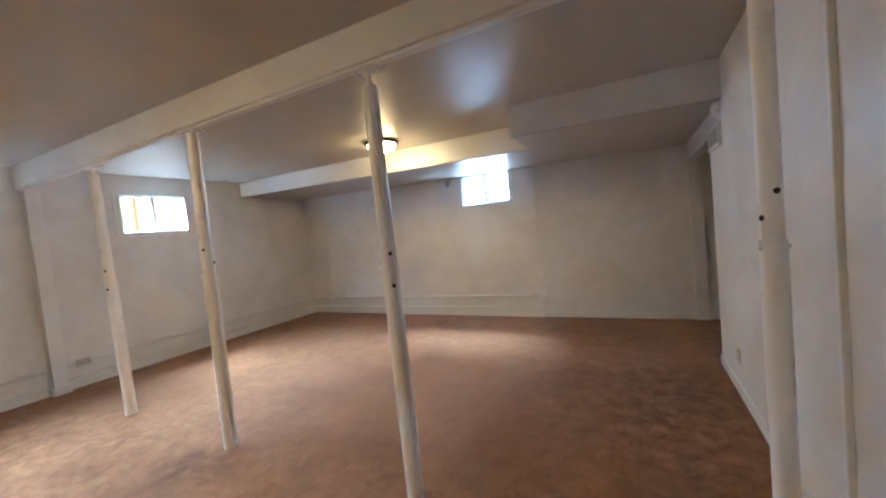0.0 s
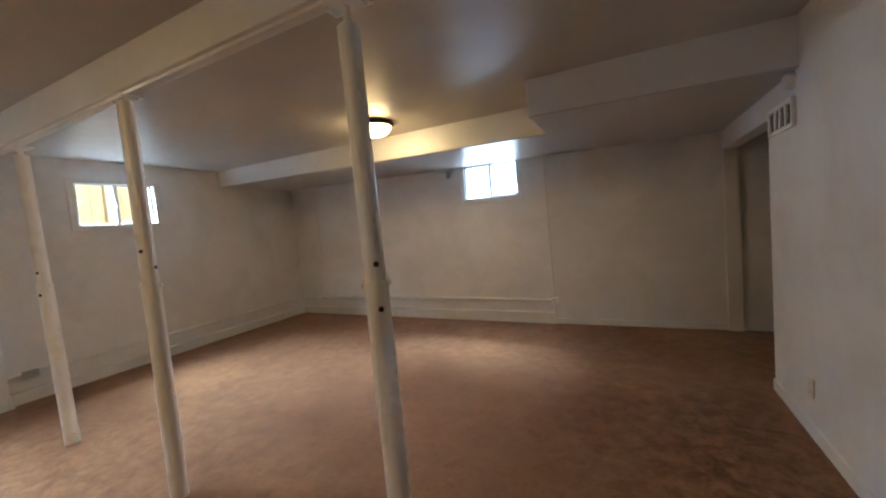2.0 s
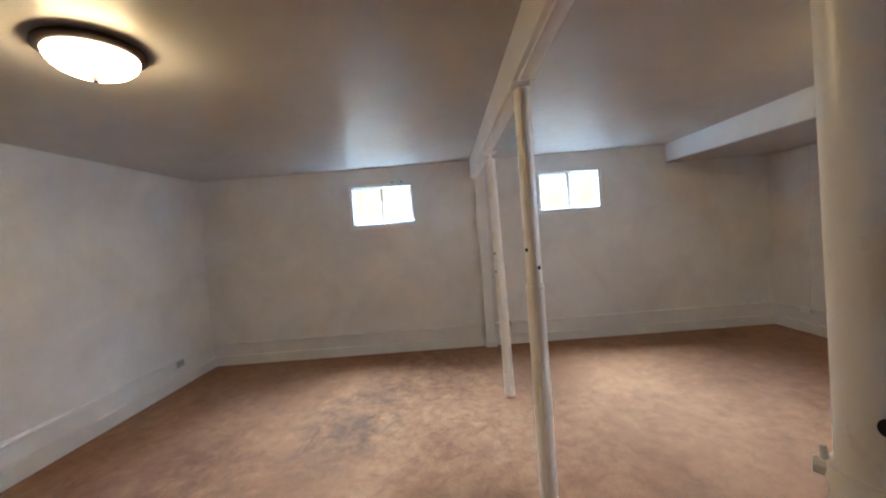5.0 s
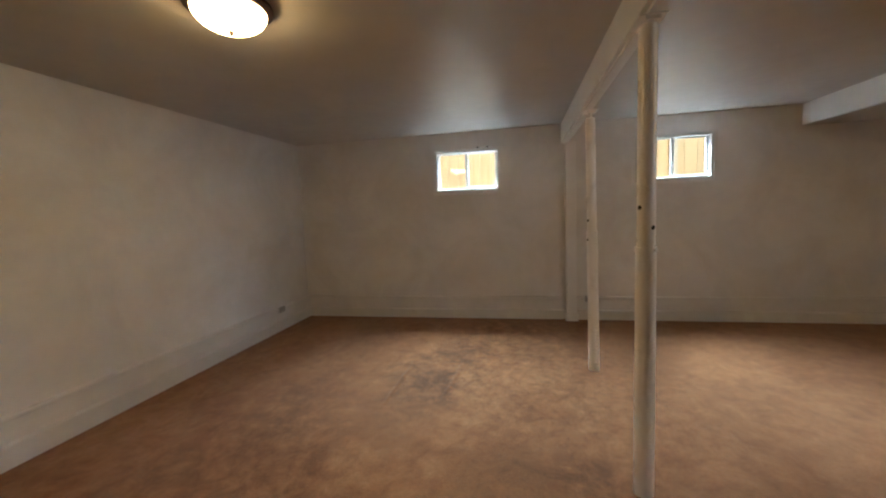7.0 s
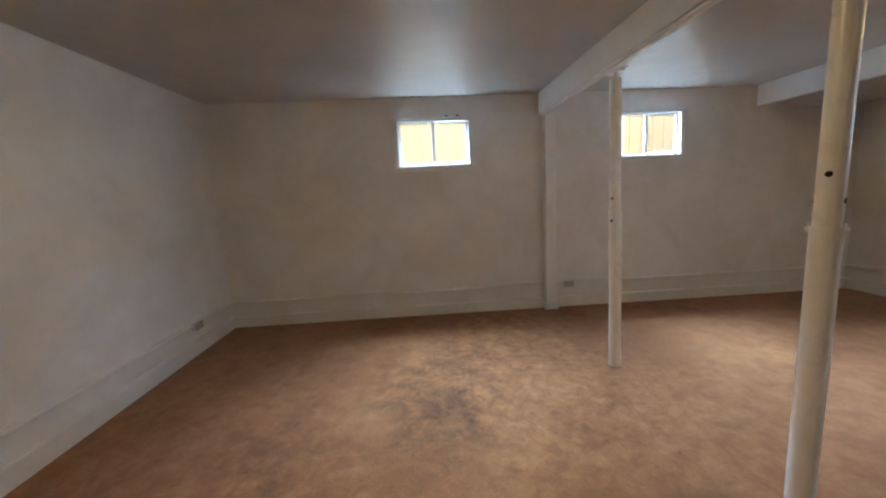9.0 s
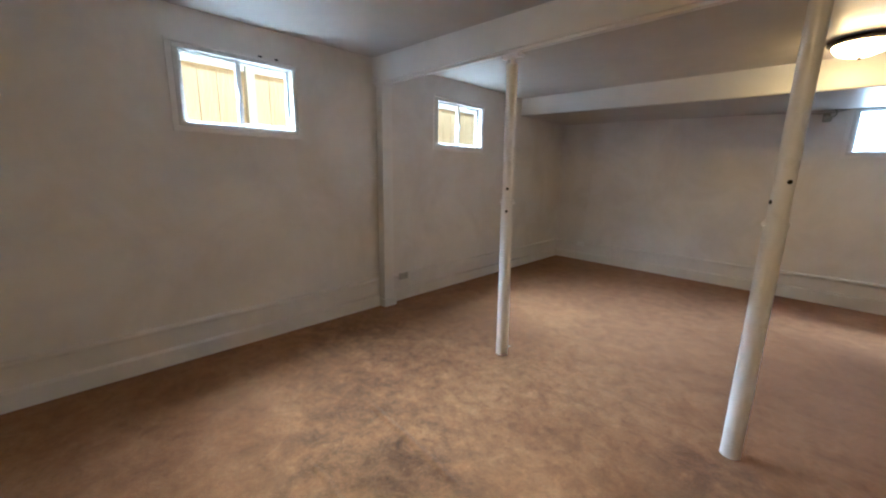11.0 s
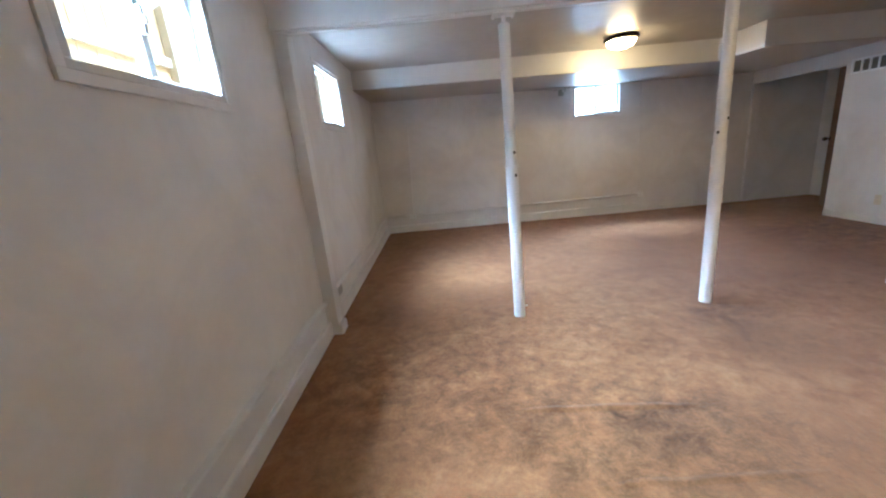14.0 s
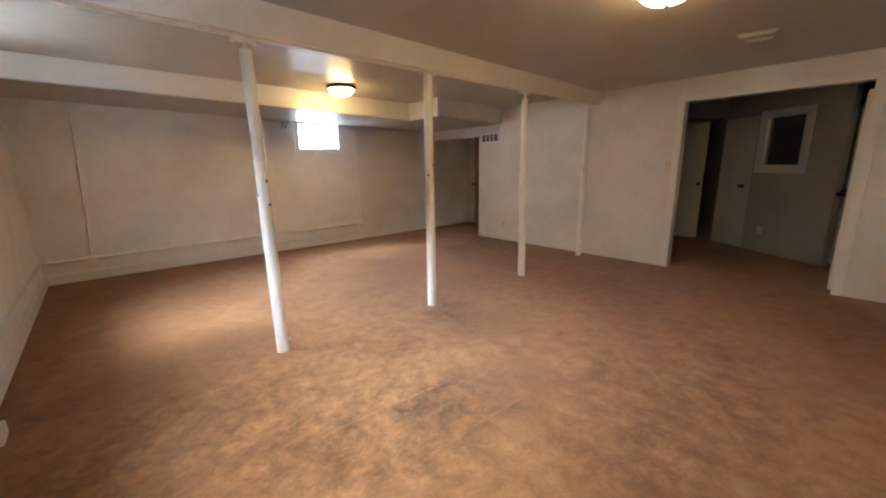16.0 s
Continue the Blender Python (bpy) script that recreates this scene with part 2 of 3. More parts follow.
def lathe(bm, profile, seg=40):
    """Turns (radius, z) points round the z axis."""
    rings = [[bm.verts.new((r * math.cos(2 * math.pi * i / seg), r * math.sin(2 * math.pi * i / seg), z)) for i in range(seg)] for r, z in profile]
    for lo, hi in zip(rings, rings[1:]):
        for i in range(seg):
            j = (i + 1) % seg
            bm.faces.new((lo[i], lo[j], hi[j], hi[i]))
    bmesh.ops.remove_doubles(bm, verts=bm.verts, dist=1e-5)
    bmesh.ops.recalc_face_normals(bm, faces=bm.faces)
    return bm


def part(name, bm, material, parent=None, label="", smooth=False):
    me = bpy.data.meshes.new(name)
    bm.to_mesh(me)
    bm.free()
    me.materials.append(material)
    if smooth:
        for p in me.polygons:
            p.use_smooth = True
        me.set_sharp_from_angle(angle=radians(35))
    ob = new(name, me)
    if parent:
        ob.parent = parent
    if label:
        tagged(ob, label)
    return ob


def structure(name, bm, material, label):
    return tagged(part(name, bm, material), label, kind="structure")


def thing(name, at, label, category, group=""):
    ob = new(name)
    ob.location = at
    ob.empty_display_size = 0.1
    return tagged(ob, label, category, group)


def new_bm():
    return bmesh.new()


def pierced(bm, axis, at, out, thick, lo, hi, z0, z1, holes):
    """A wall from lo to hi with its inner face at 'at'; holes: (a0, a1, z0, z1)."""
    cuts = sorted({lo, hi, *[h[0] for h in holes], *[h[1] for h in holes]})
    for a0, a1 in zip(cuts, cuts[1:]):
        am = (a0 + a1) / 2
        here = sorted([h for h in holes if h[0] < am < h[1]], key=lambda h: h[2])
        zs = [z0]
        for h in here:
            zs += [h[2], h[3]]
        zs.append(z1)
        for b0, b1 in zip(zs[::2], zs[1::2]):
            if b1 - b0 > 1e-4:
                o0, o1 = sorted((at, at + out * thick))
                if axis == "x":
                    box(bm, o0, o1, a0, a1, b0, b1)
                else:
                    box(bm, a0, a1, o0, o1, b0, b1)
    bmesh.ops.remove_doubles(bm, verts=bm.verts, dist=1e-5)
    return bm


# ---- floor, ceiling, walls ----
WIN_W1 = (-1.655, -0.835, 1.685, 2.205)
WIN_W2 = (0.745, 1.565, 1.69, 2.21)
WIN_N = (3.232, 4.022, 1.66, 2.148)
DOOR_E = (-2.74, -1.165, 0.0, 2.11)
OPEN_N = (2.245, 3.665, 0.0, 1.90)

bm = new_bm()
for x0, x1 in ((-WT - 0.05, 5.0), (5.0, W + 6.0)):
    box(bm, x0, x1, YS - WT, YN + 0.6, -0.2, 0)
bmesh.ops.remove_doubles(bm, verts=bm.verts, dist=1e-5)
bmesh.ops.delete(bm, geom=[f for f in bm.faces if abs(f.calc_center_median().x - 5.0) < 1e-3], context='FACES_ONLY')
for v in bm.verts:
    if v.co.z > -0.1:
        v.co.z = floor_z(v.co.x)
structure("floor", bm, M_CARPET, "worn tan brown carpet with dark soiled patches")
floor_ob = bpy.data.objects["floor"]


def crease(x0, y0, x1, y1, high, half):
    """A low fold in the carpet."""
    bm = new_bm()
    a, b = Vector((x0, y0, 0)), Vector((x1, y1, 0))
    side = Vector((-(b - a).y, (b - a).x, 0)).normalized()
    rows = []
    for i in range(25):
        s = i / 24
        c = a.lerp(b, s) + side * 0.012 * noise.noise(Vector((s * 5, y0, 0)))
        h = high * math.sin(math.pi * s) ** 0.6
        rows.append([bm.verts.new(c + side * half * u + Vector((0, 0, floor_z(c.x) - 0.001 + h * math.exp(-5 * u * u) - 0.002 * abs(u)))) for u in (-1, -0.7, -0.45, -0.25, -0.1, 0, 0.1, 0.25, 0.45, 0.7, 1)])
    for p, q in zip(rows, rows[1:]):
        for i in range(len(p) - 1):
            bm.faces.new((p[i], q[i], q[i + 1], p[i + 1]))
    bmesh.ops.recalc_face_normals(bm, faces=bm.faces)
    return part("carpet_crease", bm, M_CARPET, floor_ob, "low fold in the carpet", True)


crease(1.25, -1.12, 2.15, -1.19, 0.010, 0.05)
crease(1.45, -1.60, 2.40, -1.62, 0.008, 0.045)
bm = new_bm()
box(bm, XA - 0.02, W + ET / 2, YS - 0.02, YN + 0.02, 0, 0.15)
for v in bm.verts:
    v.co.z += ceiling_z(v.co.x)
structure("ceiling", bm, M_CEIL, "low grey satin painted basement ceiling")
structure("wall_west", pierced(new_bm(), "x", XA, -1, WT, YS - WT, YN + WT, 0, TOP, [WIN_W1, WIN_W2]), M_WALL, "white painted basement wall with two high windows")
# added unseen sheet: stops window lamps bouncing off the wall onto the fence
structure("wall_west_bounce_stop", pierced(new_bm(), "x", XA - WT - 0.002, -1, 0.02, YS - WT, YN + WT, 1.30, TOP, [WIN_W1, WIN_W2]), M_BOUNCE_STOP, "unseen dark sheet added outside to keep bounced lamp light off the fence")
structure("wall_north", pierced(new_bm(), "y", YN, 1, WT, XA, W + 1.75, 0, TOP, [WIN_N]), M_WALL, "white painted basement wall with one high window")
structure("wall_south", box(new_bm(), XA, W + ET, YS - WT, YS, 0, TOP), M_WALL, "plain white painted basement wall")
structure("wall_east", pierced(new_bm(), "x", W, 1, ET, YS, YN, 0, TOP, [DOOR_E, OPEN_N]), M_WALL, "white painted partition wall with a wide doorway")
bm = new_bm()
box(bm, XA - 0.005, W + 0.005, -0.090, 0.004, BEAM + 0.004, 2.5, 0.004)
structure("beam", bm, M_WHITE, "white boxed ceiling beam")
bm = new_bm()
box(bm, XA + 0.0, W - 0.002, -0.066, -0.022, BEAM - 0.012, BEAM + 0.01, 0.003)
structure("beam_flange", bm, M_WHITE, "white painted steel flange under the beam")


def soffit_block(x0, x1, y0, y1):
    bm = new_bm()
    box(bm, x0, x1, y0, y1, 0, 1)
    for v in bm.verts:
        v.co.z = soffit_z(v.co.x) if v.co.z < 0.5 else 2.5
    bmesh.ops.bevel(bm, geom=list(bm.edges), offset=0.004, segments=2, affect='EDGES')
    return bm


structure("soffit", soffit_block(XA - 0.01, W + 0.01, SOFFIT_Y, YN + 0.01), M_SOFFIT, "white boxed soffit along the north wall")
structure("soffit_duct", soffit_block(DUCT_X, W + 0.012, DUCT_Y, SOFFIT_Y + 0.02), M_SOFFIT, "white boxed duct joining the soffit")


def under_panel(x0, x1, y0, y1):
    bm = box(new_bm(), x0, x1, y0, y1, -0.006, 0.004)
    for v in bm.verts:
        v.co.z += soffit_z(v.co.x)
    return bm


# thin panels carry the underside shade in their grey colour
structure("soffit_underside", under_panel(XA - 0.005, W + 0.006, SOFFIT_Y + 0.004, YN + 0.006), M_UNDER, "glossy underside of the soffit, its shade put into a grey colour")
structure("soffit_duct_underside", under_panel(DUCT_X + 0.004, W + 0.008, DUCT_Y + 0.004, SOFFIT_Y + 0.004), M_UNDER, "glossy underside of the duct, its shade put into a grey colour")

# pilaster with its wider foot
pil = thing("pilaster", (0.0, 0.0, 0.0), "white painted wooden pilaster under the beam, against the wall", "pilaster")
part("shaft", box(new_bm(), XA - 0.01, 0.055, -0.048, 0.070, 0.0, BEAM, 0.006), M_WHITE, pil)
part("foot", box(new_bm(), XA - 0.01, 0.085, -0.066, 0.084, 0.0, 0.11, 0.012), M_WHITE, pil)


def ledge(name, axis, at, out, lo, hi, label):
    """A low boarding: a proud panel with a sloping cap and a second board at the floor."""
    prof = [(0.0, 0.322), (0.036, 0.319), (0.043, 0.313), (0.043, 0.297), (0.037, 0.290), (0.014, 0.286), (0.014, 0.155), (0.037, 0.151), (0.044, 0.143), (0.044, 0.0), (-0.01, 0.0), (-0.01, 0.320)]
    bm = new_bm()
    n = 40
    rings = []
    for k in range(n + 1):
        s = lo + (hi - lo) * k / n
        wob = 0.0025 * noise.noise(Vector((s * 1.7, at, 3.1)))
        rings.append([bm.verts.new((at - out * d, s, z + wob * (z > 0.05)) if axis == "x" else (s, at - out * d, z + wob * (z > 0.05))) for d, z in prof])
    for a, b in zip(rings, rings[1:]):
        for i in range(len(prof)):
            j = (i + 1) % len(prof)
            bm.faces.new((a[i], a[j], b[j], b[i]))
    bm.faces.new(rings[0])
    bm.faces.new(list(reversed(rings[-1])))
    bmesh.ops.recalc_face_normals(bm, faces=bm.faces)
    return structure(name, bm, M_WALL, label)


ledge("baseboard_west_south", "x", XA, -1, YS + 0.005, -0.076, "tall white painted base boarding along the wall")
ledge("baseboard_west_north", "x", XA, -1, 0.079, YN - 0.005, "tall white painted base boarding along the wall")
ledge("baseboard_north", "y", YN, 1, XA + 0.005, 4.36, "tall white painted base boarding along the wall")
ledge("baseboard_south", "y", YS, -1, XA + 0.005, W, "tall white painted base boarding along the wall")
structure("baseboard_north_low", box(new_bm(), 4.362, W - 0.001, YN - 0.012, YN + 0.01, 0, 0.07, 0.004), M_WALL, "low white painted baseboard")
structure("baseboard_east", box(new_bm(), W - 0.014, W + 0.01, 0.06, OPEN_N[0] - 0.002, 0, 0.08, 0.004), M_WALL, "low white painted baseboard")
structure("trim_east", box(new_bm(), W - 0.030, W + 0.01, 0.032, 0.058, 0, BEAM, 0.009), M_WHITE, "thin white vertical bead covering a wall joint")
structure("wall_panel_east", box(new_bm(), W - 0.010, W + 0.01, DOOR_E[1] + 0.075, 0.0315, 0.0, 2.33, 0.002), M_WALL, "white wall panel beside the doorway")

# doorway casing
bm = new_bm()
for y0, y1 in ((DOOR_E[1] - 0.012, DOOR_E[1] + 0.072), (DOOR_E[0] - 0.072, DOOR_E[0] + 0.012)):
    box(bm, W - 0.018, W + 0.001, y0, y1, 0, DOOR_E[3] + 0.06, 0.004)
box(bm, W - 0.017, W + 0.001, DOOR_E[0] + 0.012, DOOR_E[1] - 0.012, DOOR_E[3] - 0.012, DOOR_E[3] + 0.06, 0.004)
structure("trim_doorway", bm, M_WHITE, "white painted casing around the wide doorway")
bm = new_bm()
box(bm, W + 0.002, W + ET, DOOR_E[1] - 0.012, DOOR_E[1] + 0.002, 0, DOOR_E[3])
box(bm, W + 0.002, W + ET, DOOR_E[0] - 0.002, DOOR_E[0] + 0.012, 0, DOOR_E[3])
box(bm, W + 0.002, W + ET, DOOR_E[0] + 0.012, DOOR_E[1] - 0.012, DOOR_E[3] - 0.012, DOOR_E[3] + 0.002)
structure("door_jamb", bm, M_WHITE, "white painted doorway lining")


# ---- windows ----
def slider_window(name, m, w, h, label, latch=True):
    """A two-pane sliding window in the x-z plane of m: inner face at y = 0, outside at +y."""
    ob = tagged(new(name), label, "window", kind="structure")
    ob.matrix_world = m
    hw, hh = w / 2, h / 2
    f = 0.03
    bm = new_bm()
    box(bm, -hw, hw, -0.008, 0.10, -hh, -hh + f, 0.004)
    box(bm, -hw, hw, -0.008, 0.10, hh - f, hh, 0.004)
    box(bm, -hw, -hw + f, -0.008, 0.10, -hh + f, hh - f, 0.004)
    box(bm, hw - f, hw, -0.008, 0.10, -hh + f, hh - f, 0.004)
    part("window_frame", bm, M_FRAME, ob)
    # flat casing on the wall around the frame
    bm = new_bm()
    c = 0.038
    box(bm, -hw - c, hw + c, -0.013, 0.002, -hh - c, -hh - 0.001, 0.003)
    box(bm, -hw - c, hw + c, -0.013, 0.002, hh + 0.001, hh + c * 0.6, 0.003)
    for x0, x1 in ((-hw - c, -hw - 0.001), (hw + 0.001, hw + c)):
        box(bm, x0, x1, -0.012, 0.002, -hh - 0.001, hh + 0.001, 0.003)
    part("casing", bm, M_WALL, ob, "flat casing painted like the wall")
    def sash(x0, x1, y, rails, label, meet):
        s = 0.024
        bm = new_bm()
        z0, z1 = -hh + f + 0.001, hh - f - 0.001
        box(bm, x0, x1, y, y + 0.022, z0, z0 + rails, 0.003)
        box(bm, x0, x1, y, y + 0.022, z1 - s * 0.6, z1, 0.003)
        box(bm, x0, x0 + s, y, y + 0.022, z0 + rails, z1 - s * 0.6, 0.003)
        box(bm, x1 - meet, x1, y, y + 0.022, z0 + rails, z1 - s * 0.6, 0.003)
        sa = part("sash", bm, M_FRAME, ob, label)
        pane = part("pane", box(new_bm(), x0 + s - 0.003, x1 - meet + 0.003, y + 0.009, y + 0.013, z0 + rails - 0.003, z1 - s * 0.6 + 0.003), M_GLASS, sa)
        pane.visible_shadow = False
    sash(-hw + f + 0.001, 0.014, 0.028, 0.010, "white vinyl sliding sash", 0.036)
    sash(-0.012, hw - f - 0.001, 0.055, 0.030, "white vinyl fixed sash", 0.024)
    if latch:
        bm = new_bm()
        box(bm, -0.018, -0.002, 0.008, 0.0285, -0.07, 0.03, 0.004)
        box(bm, -0.016, -0.004, -0.002, 0.010, -0.035, -0.005, 0.004)
        part("latch", bm, M_LATCH, ob, "small grey latch")
    return ob


def window_pose(axis, hole):
    a, z = (hole[0] + hole[1]) / 2, (hole[2] + hole[3]) / 2
    return pose(XA, a, z, 0, 0, 90) if axis == "x" else pose(a, YN, z)


slider_window("window_1", window_pose("x", WIN_W1), WIN_W1[1] - WIN_W1[0], WIN_W1[3] - WIN_W1[2], "white vinyl sliding window high in the wall")
slider_window("window_2", window_pose("x", WIN_W2), WIN_W2[1] - WIN_W2[0], WIN_W2[3] - WIN_W2[2], "white vinyl sliding window high in the wall")
slider_window("window_3", window_pose("y", WIN_N), WIN_N[1] - WIN_N[0], WIN_N[3] - WIN_N[2], "bright white sliding window under the soffit")
for y in (-1.10, -0.98):
    b = thing("curtain_bracket", (XA, y, 2.225), "small black iron curtain bracket above a window", "bracket", "curtain brackets")
    bm = new_bm()
    box(bm, -0.002, 0.014, -0.016, 0.016, -0.006, 0.006, 0.002)
    part("plate", bm, M_BLACK, b)
    part("hook", cyl(new_bm(), (0.012, 0, 0), (0.022, 0, 0.006), 0.004, seg=10), M_BLACK, b)


# ---- posts ----
def support_post(base, top, shoulder, turn, holes, label, r_low=0.0435, r_up=0.0385):
    ob = thing("support_post", (base[0], base[1], 0), label, "post", "posts under the beam")
    lean = Vector((top[0] - base[0], top[1] - base[1], 0)) / shoulder

    def at(z):
        return lean * z + Vector((0, 0, z))
    lower = part("lower_tube", cyl(new_bm(), at(0.0), at(1.205), r_low, seg=40), M_STEEL, ob, smooth=True)
    upper = part("upper_tube", cyl(new_bm(), at(1.17), at(shoulder), r_up, seg=40), M_STEEL, ob, smooth=True)
    bm = new_bm()
    cyl(bm, at(1.192), at(1.212), r_low + 0.003, r_low + 0.001, seg=40)
    part("collar", bm, M_STEEL, ob, smooth=True)
    # pin through the collar, with heads and clip ears
    d = Vector((math.cos(turn), math.sin(turn), 0))
    for s in (-1, 1):
        p = at(1.202)
        bm = new_bm()
        cyl(bm, p + d * s * (r_low - 0.003), p + d * s * (r_low + 0.0115), 0.0105, 0.009, seg=10)
        cyl(bm, p + d * s * (r_low + 0.002) + Vector((0, 0, 0.006)), p + d * s * (r_low + 0.003) + Vector((0, 0, 0.024)), 0.004, 0.003, seg=8)
        part("bolt", bm, M_STEEL, ob, smooth=True)
    # no holes are cut: black discs paint their inner shade
    for ang, z in holes:
        r = r_up if z > 1.205 else r_low
        o = Vector((math.cos(ang), math.sin(ang), 0))
        p = at(z)
        part("pin_hole_shade", cyl(new_bm(), p + o * (r - 0.004), p + o * (r + 0.0006), 0.0102, seg=20), M_DARK, ob, "black disc painting the shade inside a pin hole")
    part("screw_stem", cyl(new_bm(), at(shoulder), (lean.x * BEAM, lean.y * BEAM, BEAM - 0.028), 0.015, seg=20), M_STEEL, ob, smooth=True)
    cap = new_bm()
    cyl(cap, at(shoulder - 0.002), at(shoulder + 0.008), r_up + 0.0015, 0.030, seg=32)
    part("cap", cap, M_STEEL, ob, smooth=True)
    bm = new_bm()
    box(bm, lean.x * BEAM - 0.075, lean.x * BEAM + 0.075, lean.y * BEAM - 0.055, lean.y * BEAM + 0.055, BEAM - 0.019, BEAM - 0.013, 0.002)
    for sx in (-1, 1):
        box(bm, lean.x * BEAM + sx * 0.064 - 0.006, lean.x * BEAM + sx * 0.064 + 0.006, -0.03 + lean.y * BEAM, 0.03 + lean.y * BEAM, BEAM - 0.035, BEAM - 0.018, 0.003)
    part("top_plate", bm, M_STEEL, ob)
    return ob


def toward(deg):
    return radians(deg)


POST_TEXT = "white painted adjustable steel post standing on the carpet"
first = support_post(*POSTS[0], toward(200), [(toward(-60), 1.30), (toward(-62), 1.14)], POST_TEXT)
part("bolt", cyl(new_bm(), (0.040, 0.0, 0.10), (0.062, 0.004, 0.10), 0.008, 0.007, seg=10), M_STEEL, first, smooth=True)
support_post(*POSTS[1], toward(215), [(toward(-60), 1.39), (toward(120), 1.39), (toward(-150), 1.30), (toward(30), 1.30)], POST_TEXT)
support_post(*POSTS[2], toward(223), [(toward(-42), 1.275), (toward(-42), 1.115)], POST_TEXT)
support_post(*POSTS[3], toward(200), [(toward(-75), 1.385), (toward(-155), 1.30)], "white painted adjustable steel post close to the partition wall", 0.0375, 0.033)


# ---- ceiling lights ----
def ceiling_light(x, y):
    z = ceiling_z(x)
    ob = thing("ceiling_light", (x, y, z), "lit flush ceiling light with frosted dome and bronze rim", "ceiling light", "ceiling lights")
    part("rim", lathe(new_bm(), [(0.0, 0.01), (0.10, 0.01), (0.155, -0.004), (0.172, -0.012), (0.174, -0.026), (0.160, -0.036), (0.145, -0.038), (0.145, -0.030), (0.0, -0.028)]), M_BRONZE, ob, "dark bronze rim", True)
    dome = [(0.146, -0.034)] + [(0.146 * math.cos(a), -0.036 - 0.078 * math.sin(a)) for a in [radians(6 * i) for i in range(1, 16)]]
    part("dome", lathe(new_bm(), dome), M_LAMP, ob, "glowing frosted glass dome", True)
    ob.scale = (1.07, 1.07, 1.12)
    part("finial", lathe(new_bm(), [(0.0, -0.108), (0.012, -0.112), (0.009, -0.120), (0.011, -0.126), (0.0, -0.133)], 20), M_BRONZE, ob, "small bronze finial", True)
    return ob


ceiling_light(3.148, 1.88)
ceiling_light(3.23, -1.88)


# ---- wall fittings ----
def wall_box(name, m, label, category, w=0.075, h=0.115, depth=0.045, cover=None, group="", upright=True):
    """A surface box on a wall; in m the wall is y = 0 and the room is at -y."""
    ob = thing(name, (0, 0, 0), label, category, group)
    ob.matrix_world = m
    part("box", box(new_bm(), -w / 2, w / 2, -depth, 0.002, -h / 2, h / 2, 0.006), M_WHITE, ob)
    part("cover_plate", box(new_bm(), -w / 2 - 0.004, w / 2 + 0.004, -depth - 0.004, -depth, -h / 2 - 0.004, h / 2 + 0.004, 0.0018), cover or M_VINYL, ob)
    for s in (-1, 1):
        o = (0, s * h * 0.22) if upright else (s * w * 0.22, 0)
        bm = new_bm()
        box(bm, o[0] - 0.016, o[0] + 0.016, -depth - 0.006, -depth - 0.003, o[1] - 0.014, o[1] + 0.014, 0.001)
        so = part("socket", bm, cover or M_VINYL, ob)
        bm = new_bm()
        for t in (-0.006, 0.006):
            box(bm, o[0] + t - 0.001, o[0] + t + 0.001, -depth - 0.0064, -depth - 0.0055, o[1] - 0.005, o[1] + 0.005)
        part("slot", bm, M_DARK, so)
    return ob


def pipe(name, pts, r, label, category="conduit", mat=None):
    cu = bpy.data.curves.new(name, 'CURVE')
    cu.dimensions, cu.bevel_depth, cu.bevel_resolution = '3D', r, 3
    sp = cu.splines.new('POLY')
    sp.points.add(len(pts) - 1)
    for p, c in zip(sp.points, pts):
        p.co = (*c, 1)
    cu.materials.append(mat or M_WHITE)
    return tagged(new(name, cu), label, category)


wall_box("outlet_box", pose(4.37, YN, 0.30), "white surface outlet box fed by a conduit", "outlet", 0.075, 0.075, 0.05)
wall_box("outlet_box", pose(0.44, YN - 0.022, 0.30), "white surface outlet box on the base boarding", "outlet", 0.11, 0.06, 0.04, upright=False)
wall_box("outlet_box", pose(XA + 0.022, 0.225, 0.305, 0, 0, 90), "grey covered outlet box beside the pilaster", "outlet", 0.11, 0.065, 0.04, M_GREYBOX, upright=False)
wall_box("outlet_box", pose(0.68, YS + 0.022, 0.30, 0, 0, 180), "grey covered outlet box on the base boarding", "outlet", 0.11, 0.065, 0.04, M_GREYBOX, upright=False)
wall_box("wall_outlet", pose(W, 1.62, 0.29, 0, 0, -90), "ivory wall outlet near the floor", "outlet", 0.066, 0.11, 0.006, M_IVORY)
pipe("conduit", [(4.36, YN - 0.012, 0.33), (4.355, YN - 0.012, 1.2), (4.345, YN - 0.012, 2.12)], 0.006, "thin white conduit rising to the soffit", "conduit", M_WALL)
pipe("conduit", [(0.44, YN - 0.012, 0.33), (0.47, YN - 0.012, 0.8), (0.53, YN - 0.012, 2.19)], 0.007, "thin white conduit rising to the soffit", "conduit", M_WALL)
pipe("conduit", [(0.50, YN - 0.034, 0.312), (4.34, YN - 0.030, 0.312)], 0.007, "thin white conduit along the base boarding")
pipe("conduit", [(XA + 0.04, 0.28, 0.312), (XA + 0.035, 0.60, 0.318), (XA + 0.034, 3.4, 0.318)], 0.006, "thin white conduit along the base boarding")
pipe("cable", [(x, YN - 0.008, soffit_z(x) - d) for x, d in ((1.6, 0.006), (2.3, 0.008), (2.8, 0.018), (2.98, 0.045), (3.10, 0.030), (3.20, 0.010))], 0.004, "thin grey cable under the soffit beside the window", "cable", M_GREYBOX)

